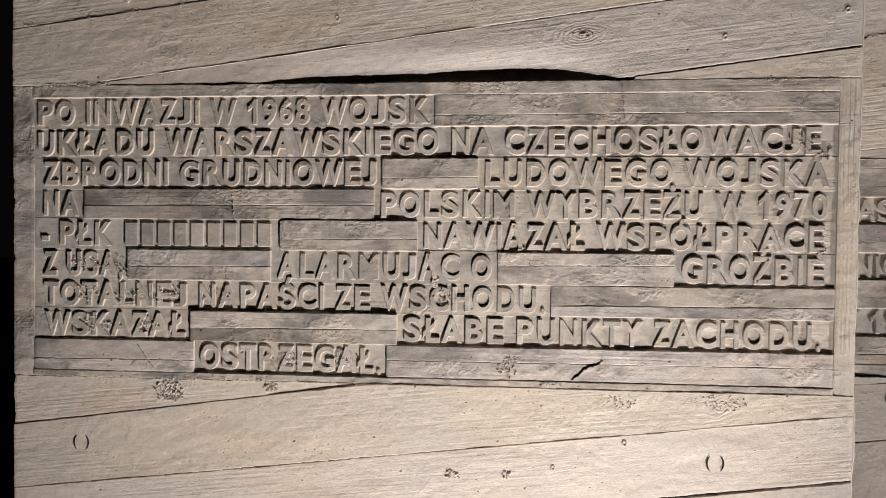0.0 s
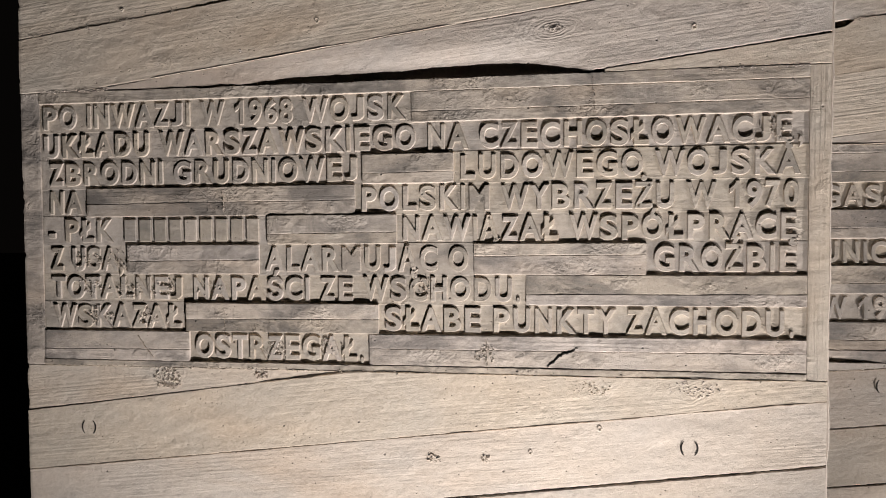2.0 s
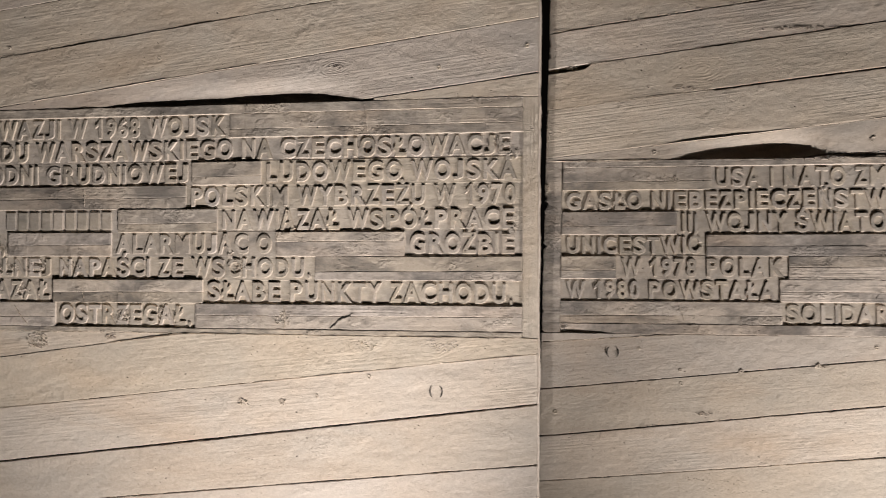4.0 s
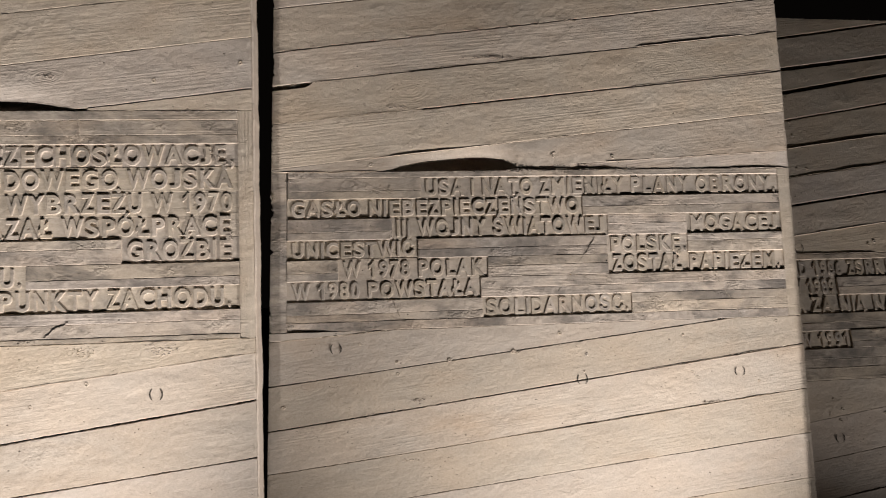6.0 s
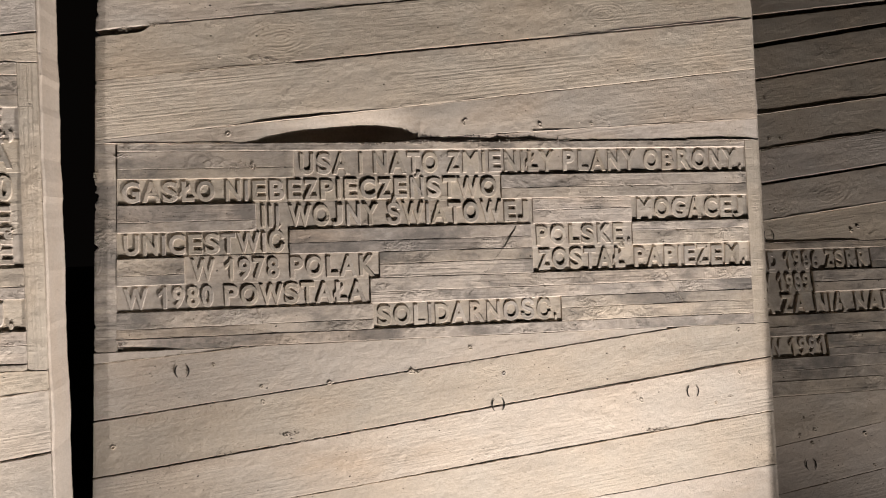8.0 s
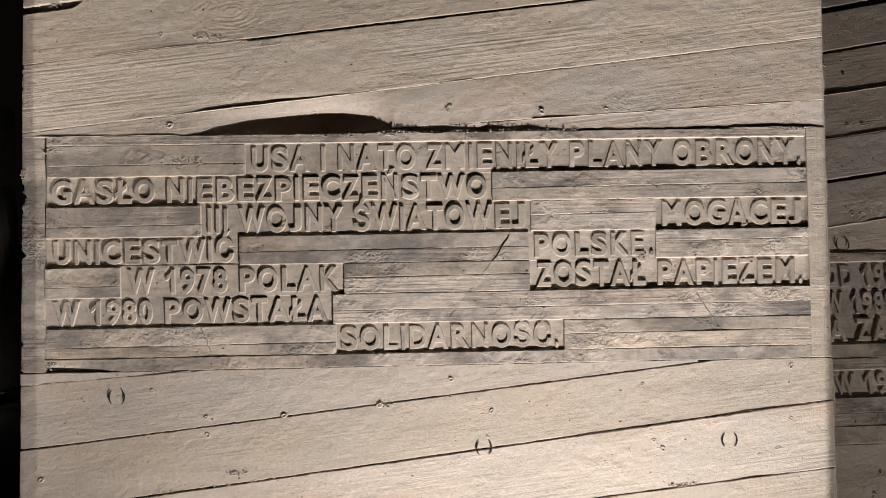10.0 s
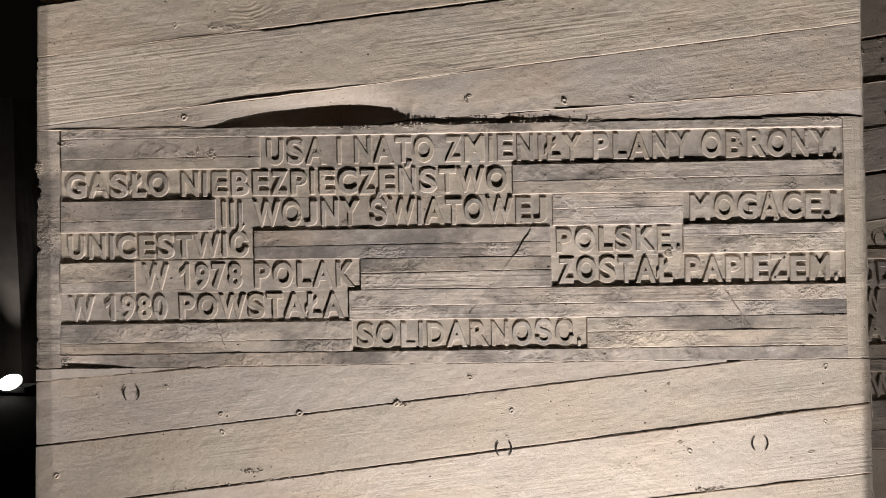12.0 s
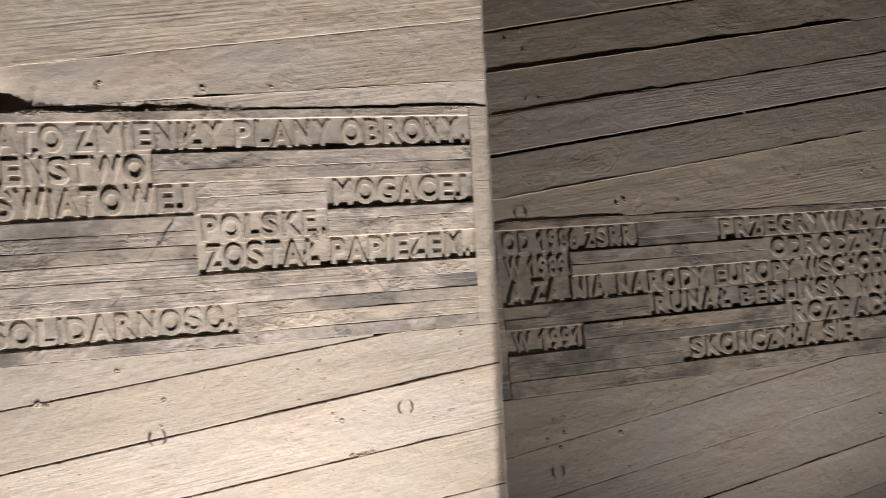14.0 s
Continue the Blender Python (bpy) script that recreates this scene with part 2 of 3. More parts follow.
class Slab:
    """A leaning slab: u runs along its face, v is the height, n stands out from the face."""

    def __init__(self, a, b, c, u0, u1, label):
        self.ends = (u0, u1)
        h = math.hypot(1, b)
        along, up = Vector((1 / h, b / h, 0)), Vector((0, c, 1))
        self.shear, rest = up.dot(along), up - up.dot(along) * along
        self.grow = rest.length
        rest.normalize()
        out = along.cross(rest)
        m = Matrix((along, rest, out)).transposed().to_4x4()
        m.translation = (0, a, 1.5)
        self.root = new("memorial_stele")
        self.root.matrix_world = m
        tagged(self.root, label, "monument", "steles of the memorial wall")
        self.seed = 10
        self.left_lean = self.right_lean = 0.0

    def local(self, u, v, n):
        u, v, n = np.broadcast_arrays(np.asarray(u, float), np.asarray(v, float), np.asarray(n, float))
        return np.stack([u + self.shear * (v - 1.5), self.grow * (v - 1.5), n], -1).reshape(-1, 3)

    def sheet(self, name, u0, u1, lo, hi, level, material, parent=None, step=0.0045, wobble=0.0008, rag=0.0, back=0.06, relief=0.0007, label="", bevel=0.0007, chip=0.0, draft=0.0):
        """A cast board print: a strip between two lines, with uneven edges and returns to the body of the slab."""
        self.seed += 7
        s = self.seed
        us = np.linspace(u0, u1, max(6, int((u1 - u0) / step) + 1))
        low, high = lo(us), hi(us)
        low = low + 0.5 * wobble * knots(us, 0.05, s) + 0.7 * wobble * knots(us, step * 1.1, s + 1)
        high = high + 0.5 * wobble * knots(us, 0.047, s + 2) + 0.7 * wobble * knots(us, step * 1.1, s + 3)
        if chip:
            high = high - chip * np.clip(knots(us, 0.04, s + 4) - 0.5, 0, 1) - chip * 0.9 * np.clip(knots(us, 0.009, s + 5) - 0.55, 0, 1)
        good = np.where(high - low > 0.003)[0]
        if len(good) < 3:
            return None
        us, low, high = us[good[0]:good[-1] + 1], low[good[0]:good[-1] + 1], high[good[0]:good[-1] + 1]
        high = np.maximum(high, low + 0.0005)
        rows = max(3, int((high - low).max() / (0.004 if rag else 0.0075)))
        cut = min(0.16, 0.0011 / max((high - low).max(), 0.004))
        f = np.concatenate([[0], np.linspace(cut, 1 - cut, rows), [1]])
        U = np.repeat(us[:, None], len(f), 1)
        V = low[:, None] + (high - low)[:, None] * f[None, :]
        N = level(U, V) + relief * ground_noise(U, V, 0.09, 0.03, s) + 0.5 * relief * ground_noise(U, V, 0.014, 0.009, s + 1)
        N[:, 0] -= bevel
        N[:, -1] -= bevel
        N[0, :] -= bevel
        N[-1, :] -= bevel
        if rag:
            w = np.exp(-(U - us[0]) / 0.010)
            U = U + w * rag * np.clip(1.1 * knots(V, 0.033, 77) + 0.7 * knots(V, 0.0093, 78) + 0.3 * knots(V, 0.0041, 79) - 0.45, 0, 1.3)
        if self.left_lean and u0 < self.ends[0] + 0.06:
            U = U + np.exp(-(U - us[0]) / 0.06) * self.left_lean * (V - 1.6)
        if self.right_lean and u1 > self.ends[1] - 0.06:
            U = U + np.exp(-(us[-1] - U) / 0.06) * self.right_lean * (V - 1.6)
        a, b = U.shape
        front = self.local(U, V, N)
        ids = np.arange(a * b).reshape(a, b)
        ring = np.concatenate([ids[:, 0], ids[-1, 1:], ids[-2::-1, -1], ids[0, -2:0:-1]])
        rear = front[ring].copy()
        rear[:, 2] = -back
        if draft:
            c = len(us)
            rear[:c, 1] -= draft * back
            rear[c:c + b - 2, 0] += 0.6 * draft * back
            rear[c + b - 2:2 * c + b - 2, 1] += 0.5 * draft * back
            rear[2 * c + b - 2:, 0] -= 0.6 * draft * back
        q = np.stack([ids[:-1, :-1], ids[1:, :-1], ids[1:, 1:], ids[:-1, 1:]], -1).reshape(-1, 4)
        k = np.arange(len(ring))
        nxt = (k + 1) % len(ring)
        sides = np.stack([ring[k], a * b + k, a * b + nxt, ring[nxt]], -1)
        faces = np.concatenate([q, sides]).tolist()
        # returns of drafted strips take the paler EDGE, which paints their lit lips brighter
        return mesh_part(name, np.concatenate([front, rear]), faces, material, parent or self.root, label, EDGE if draft else None, len(q))

    def body(self, u0, u1, v0, v1, thick):
        bm = bmesh.new()
        corner = self.local([u0, u1, u1, u0], [v0, v0, v1, v1], [0, 0, 0, 0])
        ring = [[bm.verts.new((x, y, n)) for x, y, _ in corner] for n in (-thick, -0.058)]
        bm.faces.new(ring[0]), bm.faces.new(ring[1])
        for i in range(4):
            j = (i + 1) % 4
            bm.faces.new((ring[0][i], ring[0][j], ring[1][j], ring[1][i]))
        return part("core", bm, CORE, self.root)

    def side(self, u0, u1, v0, v1, thick):
        """The smooth cast return along the end of the slab."""
        vs = np.linspace(v0, v1, 220)
        e = 0.0012 * knots(vs, 0.05, 5) + 0.0008 * knots(vs, 0.012, 6)
        ring = []
        for u, n in ((u0, -thick), (u0, -0.003), (u1 - 0.003, -0.002), (u1, -0.006), (u1, -thick)):
            ring.append(self.local(u + e * (u > u0) + self.right_lean * (vs - 1.6), vs, n + 0.4 * e))
        verts = np.stack(ring, 1).reshape(-1, 3)
        k, m = 5, len(vs)
        faces = [(i * k + j, i * k + (j + 1) % k, (i + 1) * k + (j + 1) % k, (i + 1) * k + j) for i in range(m - 1) for j in range(k)]
        faces += [tuple(range(k)), tuple((m - 1) * k + j for j in reversed(range(k)))]
        ob = mesh_part("end_face", verts, faces, EDGE, self.root, "smooth pale end face")
        return ob


def flat(value):
    return lambda u: np.full_like(np.asarray(u, float), value)


def line(u0, v0, u1, v1):
    return lambda u: v0 + (np.asarray(u, float) - u0) * (v1 - v0) / (u1 - u0)


# advance, left and right bearing of each capital of a bold grotesque, in thousandths of the size (a capital is 716 high)
GLYPHS = {}
for _chars, _adv, _l, _r in (("AÄĄ", 722, 4, 4), ("B", 722, 73, 42), ("CĆ", 722, 47, 38), ("D", 722, 73, 44), ("EĘ", 667, 73, 40), ("F", 611, 73, 35), ("G", 778, 44, 62),
                             ("HNŃU", 722, 72, 72), ("I", 278, 68, 66), ("J", 556, 24, 70), ("K", 722, 74, 0), ("L", 611, 76, 32), ("Ł", 611, 6, 32), ("M", 833, 70, 70), ("OÓ", 778, 43, 44),
                             ("P", 667, 73, 42), ("R", 722, 74, 0), ("SŚ", 667, 38, 42), ("T", 611, 21, 21), ("V", 667, 0, 0), ("W", 944, 3, 3), ("Y", 667, 2, 2), ("ZŻŹ", 611, 21, 21),
                             ("0236789", 556, 38, 38), ("1", 556, 72, 162), (".,", 278, 70, 66), ("-", 333, 40, 40)):
    for _c in _chars:
        GLYPHS[_c] = (_adv, _l, _r)
CAST = {}


def glyph(c):
    """One capital as points and faces: x 0 to 1 over its width, y in capital heights, z 1 on its face."""
    if c == "1" and c not in CAST:
        edge = ((0.58, 0.0), (0.97, 0.0), (0.97, 1.0), (0.66, 1.0), (0.52, 0.87), (0.30, 0.77), (0.04, 0.70), (0.04, 0.55), (0.30, 0.61), (0.58, 0.73))
        wide = ((0.53, -0.03), (1.0, -0.03), (1.0, 1.03), (0.63, 1.03), (0.49, 0.905), (0.28, 0.81), (0.0, 0.74), (0.0, 0.51), (0.31, 0.57), (0.53, 0.67))
        k = len(edge)
        faces = [tuple(range(k))] + [(i, k + i, k + (i + 1) % k, (i + 1) % k) for i in range(k)] + [(k + i, 2 * k + i, 2 * k + (i + 1) % k, k + (i + 1) % k) for i in range(k)]
        p = np.array(edge + wide + wide)
        CAST[c] = (p[:, 0], p[:, 1], np.repeat([1.0, 1.0 - SLOPE, -1.0], k), faces)
    if c not in CAST:
        cu = bpy.data.curves.new("letter", "FONT")
        cu.body, cu.size, cu.resolution_u = c, 1.0, 5
        cu.offset, cu.extrude, cu.bevel_depth, cu.bevel_resolution = WEIGHT, 0.05, ROUND, 1
        ob = new("letter", cu)
        bpy.context.view_layer.update()
        me = bpy.data.meshes.new_from_object(ob.evaluated_get(bpy.context.evaluated_depsgraph_get()))
        bpy.data.objects.remove(ob)
        co = np.empty(len(me.vertices) * 3)
        me.vertices.foreach_get("co", co)
        co = co.reshape(-1, 3)
        x, y, z = co.T.copy()
        x = (x - x.min()) / (x.max() - x.min())
        if c == "J":
            y = (y - y.min()) / (y.max() - y.min()) - 0.01
        elif c not in ".,-":
            y = (y + WEIGHT + ROUND / 2) / CAP
        else:
            y = y / CAP
        faces = [tuple(p.vertices) for p in me.polygons]
        bpy.data.meshes.remove(me)
        CAST[c] = (x, y, z / np.abs(z).max(), faces)
    return CAST[c]


def lettering(slab, text, u0, u1, v0, cap, parent, top=0.001, deep=0.010):
    """One raised line of cast capitals, u0 to u1, standing on v0."""
    em = cap / 0.716
    pens, at = [], 0.0
    for c in text:
        if c == " ":
            at += 300
            continue
        adv, l, r = GLYPHS[c]
        pens.append((c, at + l, at + adv - r))
        at += adv
    wide = (pens[-1][2] - pens[0][1]) * em / 1000
    k = (u1 - u0) / wide
    r = random.Random(text)
    for c, a, b in pens:
        x, y, z, faces = glyph(c)
        lean, lift, size, sunk = r.uniform(-0.012, 0.012), r.uniform(-0.0006, 0.0006), r.uniform(0.985, 1.015), r.uniform(0, 0.0008)
        x = u0 + (a - pens[0][1] + x * (b - a)) * em / 1000 * k
        y = v0 + lift + y * cap * size + lean * (x - x.mean())
        z = np.where(z > 0, top - 0.0037 * (1 - np.clip(z, 0.0, 1)) / SLOPE - sunk, -deep)
        x = x + 0.00028 * ground_noise(x, y, 0.004, 0.004, 31)
        y = y + 0.00028 * ground_noise(x, y, 0.004, 0.004, 32)
        worn = np.clip(ground_noise(x, y, 0.05, 0.03, 33) - 0.4, 0, 1)
        z = np.where(z > -deep + 0.0001, z - 0.003 * worn, z)
        face_up = z > top - 0.0015 - sunk - 0.003 * worn
        faces = sorted(faces, key=lambda f: not all(face_up[i] for i in f))
        # sides paler than the faces, so the light on the letter rims is partly colour
        mesh_part("letter", slab.local(x, y, z), faces, LETTER, parent, "", EDGE, sum(all(face_up[i] for i in f) for f in faces))


def name_bars(slab, count, u0, u1, v0, cap, parent):
    """Plain raised bars in place of a name."""
    w = (u1 - u0) / count
    for i in range(count):
        bm = bmesh.new()
        p = slab.local([u0 + i * w, u0 + i * w + w * 0.78], [v0, v0 + cap], [0, 0])
        box(bm, p[0][0], p[1][0], p[0][1], p[1][1], -0.012, 0.001)
        bmesh.ops.bevel(bm, geom=bm.edges[:], offset=0.0012, segments=1, affect="EDGES")
        part("raised_bar", bm, LETTER, parent)


# stroke thickening, and the height of a capital in the built-in font at size 1
WEIGHT, ROUND = 0.022, 0.022
SLOPE = ROUND / (ROUND + 0.05)
_cu = bpy.data.curves.new("probe", "FONT")
_cu.body = "H"
_ob = new("probe", _cu)
bpy.context.view_layer.update()
CAP = _ob.dimensions.y + 2 * WEIGHT + ROUND
bpy.data.objects.remove(_ob)


def planks(slab, u0, u1, lines, lowest, highest, levels, scoop=None, rag=0.0, gaps=None):
    """Slanting boards between the given lines (bottom to top), cut off by the lower and upper limit."""
    for i in range(len(lines) - 1):
        below, above = lines[i], lines[i + 1]
        g = gaps.get(i + 1, 0.0006) if gaps else 0.0006

        def lo(u, below=below):
            return np.maximum(below(u) + 0.0004, lowest(u))

        def hi(u, above=above, g=g):
            return np.minimum(above(u) - (g(u) if callable(g) else g), highest(u))

        def level(u, v, base=levels[i % len(levels)], i=i):
            n = 0.7 * base + 0.0004 * np.sin(u * 2.3 + i * 1.7)
            return n - scoop(u, v) if scoop else n

        slab.sheet("board_print", u0, u1, lo, hi, level, PLANK, rag=rag, chip=0.0014)


def inscription(slab, left, right, bottom, top, rows, plates, level=0.0016, low_dip=None):
    """The cast text field: a rim on both ends, bare strips, and sunk plates with raised capitals."""
    u0, u1 = left[1], right[0]
    flush = lambda u, v: level + 0 * u
    base = (lambda u, v: level - low_dip(u, v)) if low_dip else flush
    slab.sheet("field_rim", left[0], left[1] - 0.0008, flat(bottom), flat(top), lambda u, v: level - 0.002 + 0 * u, FIELD, rag=left[2])
    slab.sheet("field_rim", right[0] + 0.0008, right[1], flat(bottom), flat(top), lambda u, v: level - 0.001 + 0 * u, RIM)
    slab.sheet("bare_strip", u0, u1, flat(rows[0] + 0.0004), flat(top), flush, FIELD, chip=0.003, draft=0.22)
    slab.sheet("bare_strip", u0, u1, flat(bottom), flat(rows[-1] - 0.0004), base, FIELD, draft=0.22)
    plates = [(p[0], u0 if p[1] - u0 < 0.02 else p[1], u1 if u1 - p[2] < 0.02 else p[2], p[3]) for p in plates]
    for r in range(len(rows) - 1):
        taken = sorted((p[1], p[2]) for p in plates if p[0] == r)
        at, free = u0, []
        for a, b in taken:
            if a - at > 0.004:
                free.append((at, a))
            at = max(at, b)
        if u1 - at > 0.004:
            free.append((at, u1))
        for k, (a, b) in enumerate(free):
            lift = level + (-0.0012, 0.0006, -0.0004)[(r + k) % 3]
            if b - a < 0.03:
                lift = level - 0.001
            cut = rows[r + 1] + (rows[r] - rows[r + 1]) * (0.38, 0.55, 0.47, 0.62)[(2 * r + k) % 4]
            seam = line(a, cut - 0.0012, b + 0.001, cut + 0.0012)
            step_up = (0.0004, -0.0003, 0.0006, -0.0004, 0.0002)[(r + 2 * k) % 5]
            slab.sheet("bare_strip", a, b, flat(rows[r + 1] + 0.0003), lambda u, s=seam: s(u) - 0.0004, lambda u, v, z=lift: z + 0 * u, FIELD, wobble=0.0007, draft=0.22)
            slab.sheet("bare_strip", a, b, seam, flat(rows[r] - 0.0003), lambda u, v, z=lift + step_up: z + 0 * u, FIELD, wobble=0.0007, draft=0.22)
    for i, p in enumerate(plates):
        r, a, b = p[:3]
        floor = level - 0.0054 + (0.0006, -0.0005, 0.0)[i % 3]
        plate = slab.sheet("text_plate", a - 0.002, b + 0.002, flat(rows[r + 1] - 0.002), flat(rows[r] + 0.002), lambda u, v, z=floor: z + 0 * u, LETTER, wobble=0.0003, relief=0.0005)
        cap = (rows[r] - rows[r + 1]) * 0.79
        stand = rows[r + 1] + (rows[r] - rows[r + 1]) * 0.105
        for piece in p[3]:
            if isinstance(piece[0], int):
                name_bars(slab, piece[0], piece[1], piece[2], stand, cap, plate)
            else:
                lettering(slab, piece[0], piece[1], piece[2], stand, cap, plate, top=level - 0.0010, deep=0.0075)


def whole(r, a, b, text, lead=0.012, tail=0.010):
    return (r, a, b, [(text, a + lead, b - tail)])


# ---- ground ----
bm = bmesh.new()
bmesh.ops.create_grid(bm, x_segments=60, y_segments=60, size=400)
for v in bm.verts:
    v.co.z = 0.006 * noise.noise(v.co * 0.7)
ground = part("ground", bm, GROUND, None)
tagged(ground, "dark trodden ground around the memorial at night", "ground", kind="structure")

# ---- slab with the first text ----
S1 = Slab(1.3817, -0.1104, -0.0392, -0.755, 0.7065, "board-marked concrete slab, floodlit, with a sunk field of raised capitals")
S1.body(-0.752, 0.7025, -0.05, 2.75, 0.09)
S1.side(0.7032, 0.7075, -0.05, 2.75, 0.09)


def dip_1(u, v):
    h = 0.008 * np.clip(1 - ((u - 0.16) / 0.17) ** 2, 0, 1) + 0.007 * np.clip(1 - np.abs((u + 0.02) / 0.29) ** 3, 0, 1)
    s = np.clip((v - 1.966) / 0.06, 0, 1)
    return h * (1 - s) ** 2 * (1 + 2 * s)


S1_LOWER = [line(-0.75, v - 0.02, 0.71, v + 0.165) for v in (0.0, 0.115, 0.23, 0.345, 0.46, 0.57, 0.68, 0.79)]
S1_LOWER += [line(-0.75, 0.895, 0.71, 1.06), line(-0.75, 1.01, 0.71, 1.176), line(-0.75, 1.112, 0.71, 1.306), line(-0.744, 1.24, 0.699, 1.412), line(-0.746, 1.357, -0.056, 1.451), line(-0.75, 1.47, 0.71, 1.68)]
planks(S1, -0.755, 0.7028, S1_LOWER, flat(-0.05), flat(1.4445), (0.0, 0.0012, -0.0008, 0.0015, -0.001, 0.0004, 0.0016, -0.0006, 0.0008, 0.0014, 0.0006, 0.0022, 0.0), rag=0.003, gaps={10: 0.0035, 9: 0.002})
S1_UPPER = [line(-0.75, 1.80, 0.71, 1.90), line(0.287, 1.964, 0.713, 2.018), line(-0.75, 1.95, 0.71, 2.136), line(-0.765, 2.065, 0.71, 2.25), line(-0.75, 2.18, 0.71, 2.36), line(-0.75, 2.295, 0.71, 2.475), line(-0.75, 2.41, 0.71, 2.59), line(-0.75, 2.52, 0.71, 2.70), line(-0.75, 2.63, 0.71, 2.82), line(-0.75, 2.80, 0.71, 3.0)]
planks(S1, -0.755, 0.7028, S1_UPPER, flat(1.9655), flat(2.75), (0.0008, 0.0, 0.0012, 0.0, 0.0010, -0.001, 0.001, 0.0, 0.001), scoop=dip_1, rag=0.004, gaps={1: 0.002, 2: 0.001})

ROWS_1 = [1.943, 1.889, 1.835, 1.782, 1.728, 1.675, 1.620, 1.567, 1.513, 1.457]
inscription(S1, (-0.755, -0.716, 0.003), (0.670, 0.7028), 1.4455, 1.9645, ROWS_1, [
    whole(0, -0.720, 0.008, "PO INWAZJI W 1968 WOJSK"),
    whole(1, -0.720, 0.671, "UKŁADU WARSZAWSKIEGO NA CZECHOSŁOWACJĘ,"),
    whole(2, -0.710, -0.082, "ZBRODNI GRUDNIOWEJ"), whole(2, 0.082, 0.668, "LUDOWEGO WOJSKA"),
    whole(3, -0.710, -0.621, "NA"), whole(3, -0.097, 0.666, "POLSKIM WYBRZEŻU W 1970"),
    (4, -0.710, -0.262, [("-", -0.702, -0.688), ("PŁK", -0.668, -0.568), (9, -0.545, -0.272)]), whole(4, -0.021, 0.666, "NAWIĄZAŁ WSPÓŁPRACĘ"),
    whole(5, -0.710, -0.540, "Z USA,"), whole(5, -0.279, 0.118, "ALARMUJĄC O"), whole(5, 0.412, 0.664, "GROŹBIE"),
    whole(6, -0.710, 0.209, "TOTALNEJ NAPAŚCI ZE WSCHODU."),
    whole(7, -0.708, -0.423, "WSKAZAŁ"), whole(7, -0.055, 0.660, "SŁABE PUNKTY ZACHODU."),
    whole(8, -0.418, -0.072, "OSTRZEGAŁ."),
])

# ---- slab with the second text ----
S2 = Slab(1.6231, -0.108, 0.0151, 0.740, 2.203, "board-marked concrete slab with chipped edge and a sunk text field")
S2.left_lean, S2.right_lean = 0.028, -0.017
S2.body(0.775, 2.180, -0.05, 2.75, 0.09)
S2.side(2.199, 2.203, -0.05, 2.75, 0.09)


def dip_2(u, v):
    x = (u - 1.285) / np.where(u < 1.285, 0.24, 0.125)
    h = 0.036 * np.clip(1 - np.abs(x) ** np.where(u < 1.285, 1.0, 1.5), 0, 1) + 0.005 * np.clip(1 - np.abs((u - 1.50) / 0.22) ** 4, 0, 1) * (0.75 + 0.25 * knots(u, 0.02, 61))
    s = np.clip((v - 1.866) / 0.075, 0, 1)
    return h * (1 - s) ** 2 * (1 + 2 * s)


def sag_2(u, v):
    return 0.016 * np.clip(1 - (u - 0.780) / 0.14, 0, 1) * np.clip(1 - (v - 1.444) / 0.016, 0, 1)


S2_LOWER = [line(0.735, v, 2.21, v + 0.15) for v in (-0.15, -0.035, 0.08, 0.195, 0.31, 0.42, 0.53, 0.64)]
S2_LOWER += [line(0.735, 0.75, 2.211, 0.89), line(0.735, 0.86, 2.211, 1.0), line(0.735, 0.975, 2.211, 1.122), line(0.735, 1.086, 2.21, 1.244), line(0.726, 1.193, 2.2, 1.367), line(0.729, 1.306, 2.026, 1.448), line(0.732, 1.421, 1.054, 1.443), line(0.732, 1.56, 2.2, 1.7)]
planks(S2, 0.740, 2.1985, S2_LOWER, flat(-0.05), flat(1.4435), (0.0, 0.0012, -0.0008, 0.0015, -0.001, 0.0004, 0.0016, -0.0006, 0.0, 0.001, 0.0004, 0.0018, 0.0012, 0.0, 0.0012), gaps={13: 0.0016, 12: 0.0022, 11: 0.0012})
S2_UPPER = [line(0.74, 1.70, 2.2, 1.80), line(1.618, 1.884, 2.198, 1.914), line(0.743, 1.872, 2.198, 2.028), line(0.747, 1.994, 2.19, 2.147), line(0.751, 2.097, 2.19, 2.263), line(0.752, 2.19, 2.058, 2.35), line(0.752, 2.31, 2.2, 2.48), line(0.752, 2.43, 2.2, 2.6), line(0.752, 2.545, 2.2, 2.715), line(0.752, 2.66, 2.2, 2.83), line(0.752, 2.80, 2.2, 3.0)]
planks(S2, 0.740, 2.1985, S2_UPPER, flat(1.8655), flat(2.75), (0.0, 0.0010, 0.0024, 0.0012, -0.0002, -0.0008, 0.0008, 0.0, 0.001, 0.0, 0.001), scoop=dip_2, rag=0.008, gaps={3: lambda u: 0.0008 + 0.003 * np.clip((u - 1.12) / 0.05, 0, 1), 4: lambda u: 0.0018 + 0.011 * np.clip((0.86 - u) / 0.02, 0, 1), 5: 0.003, 6: 0.002})

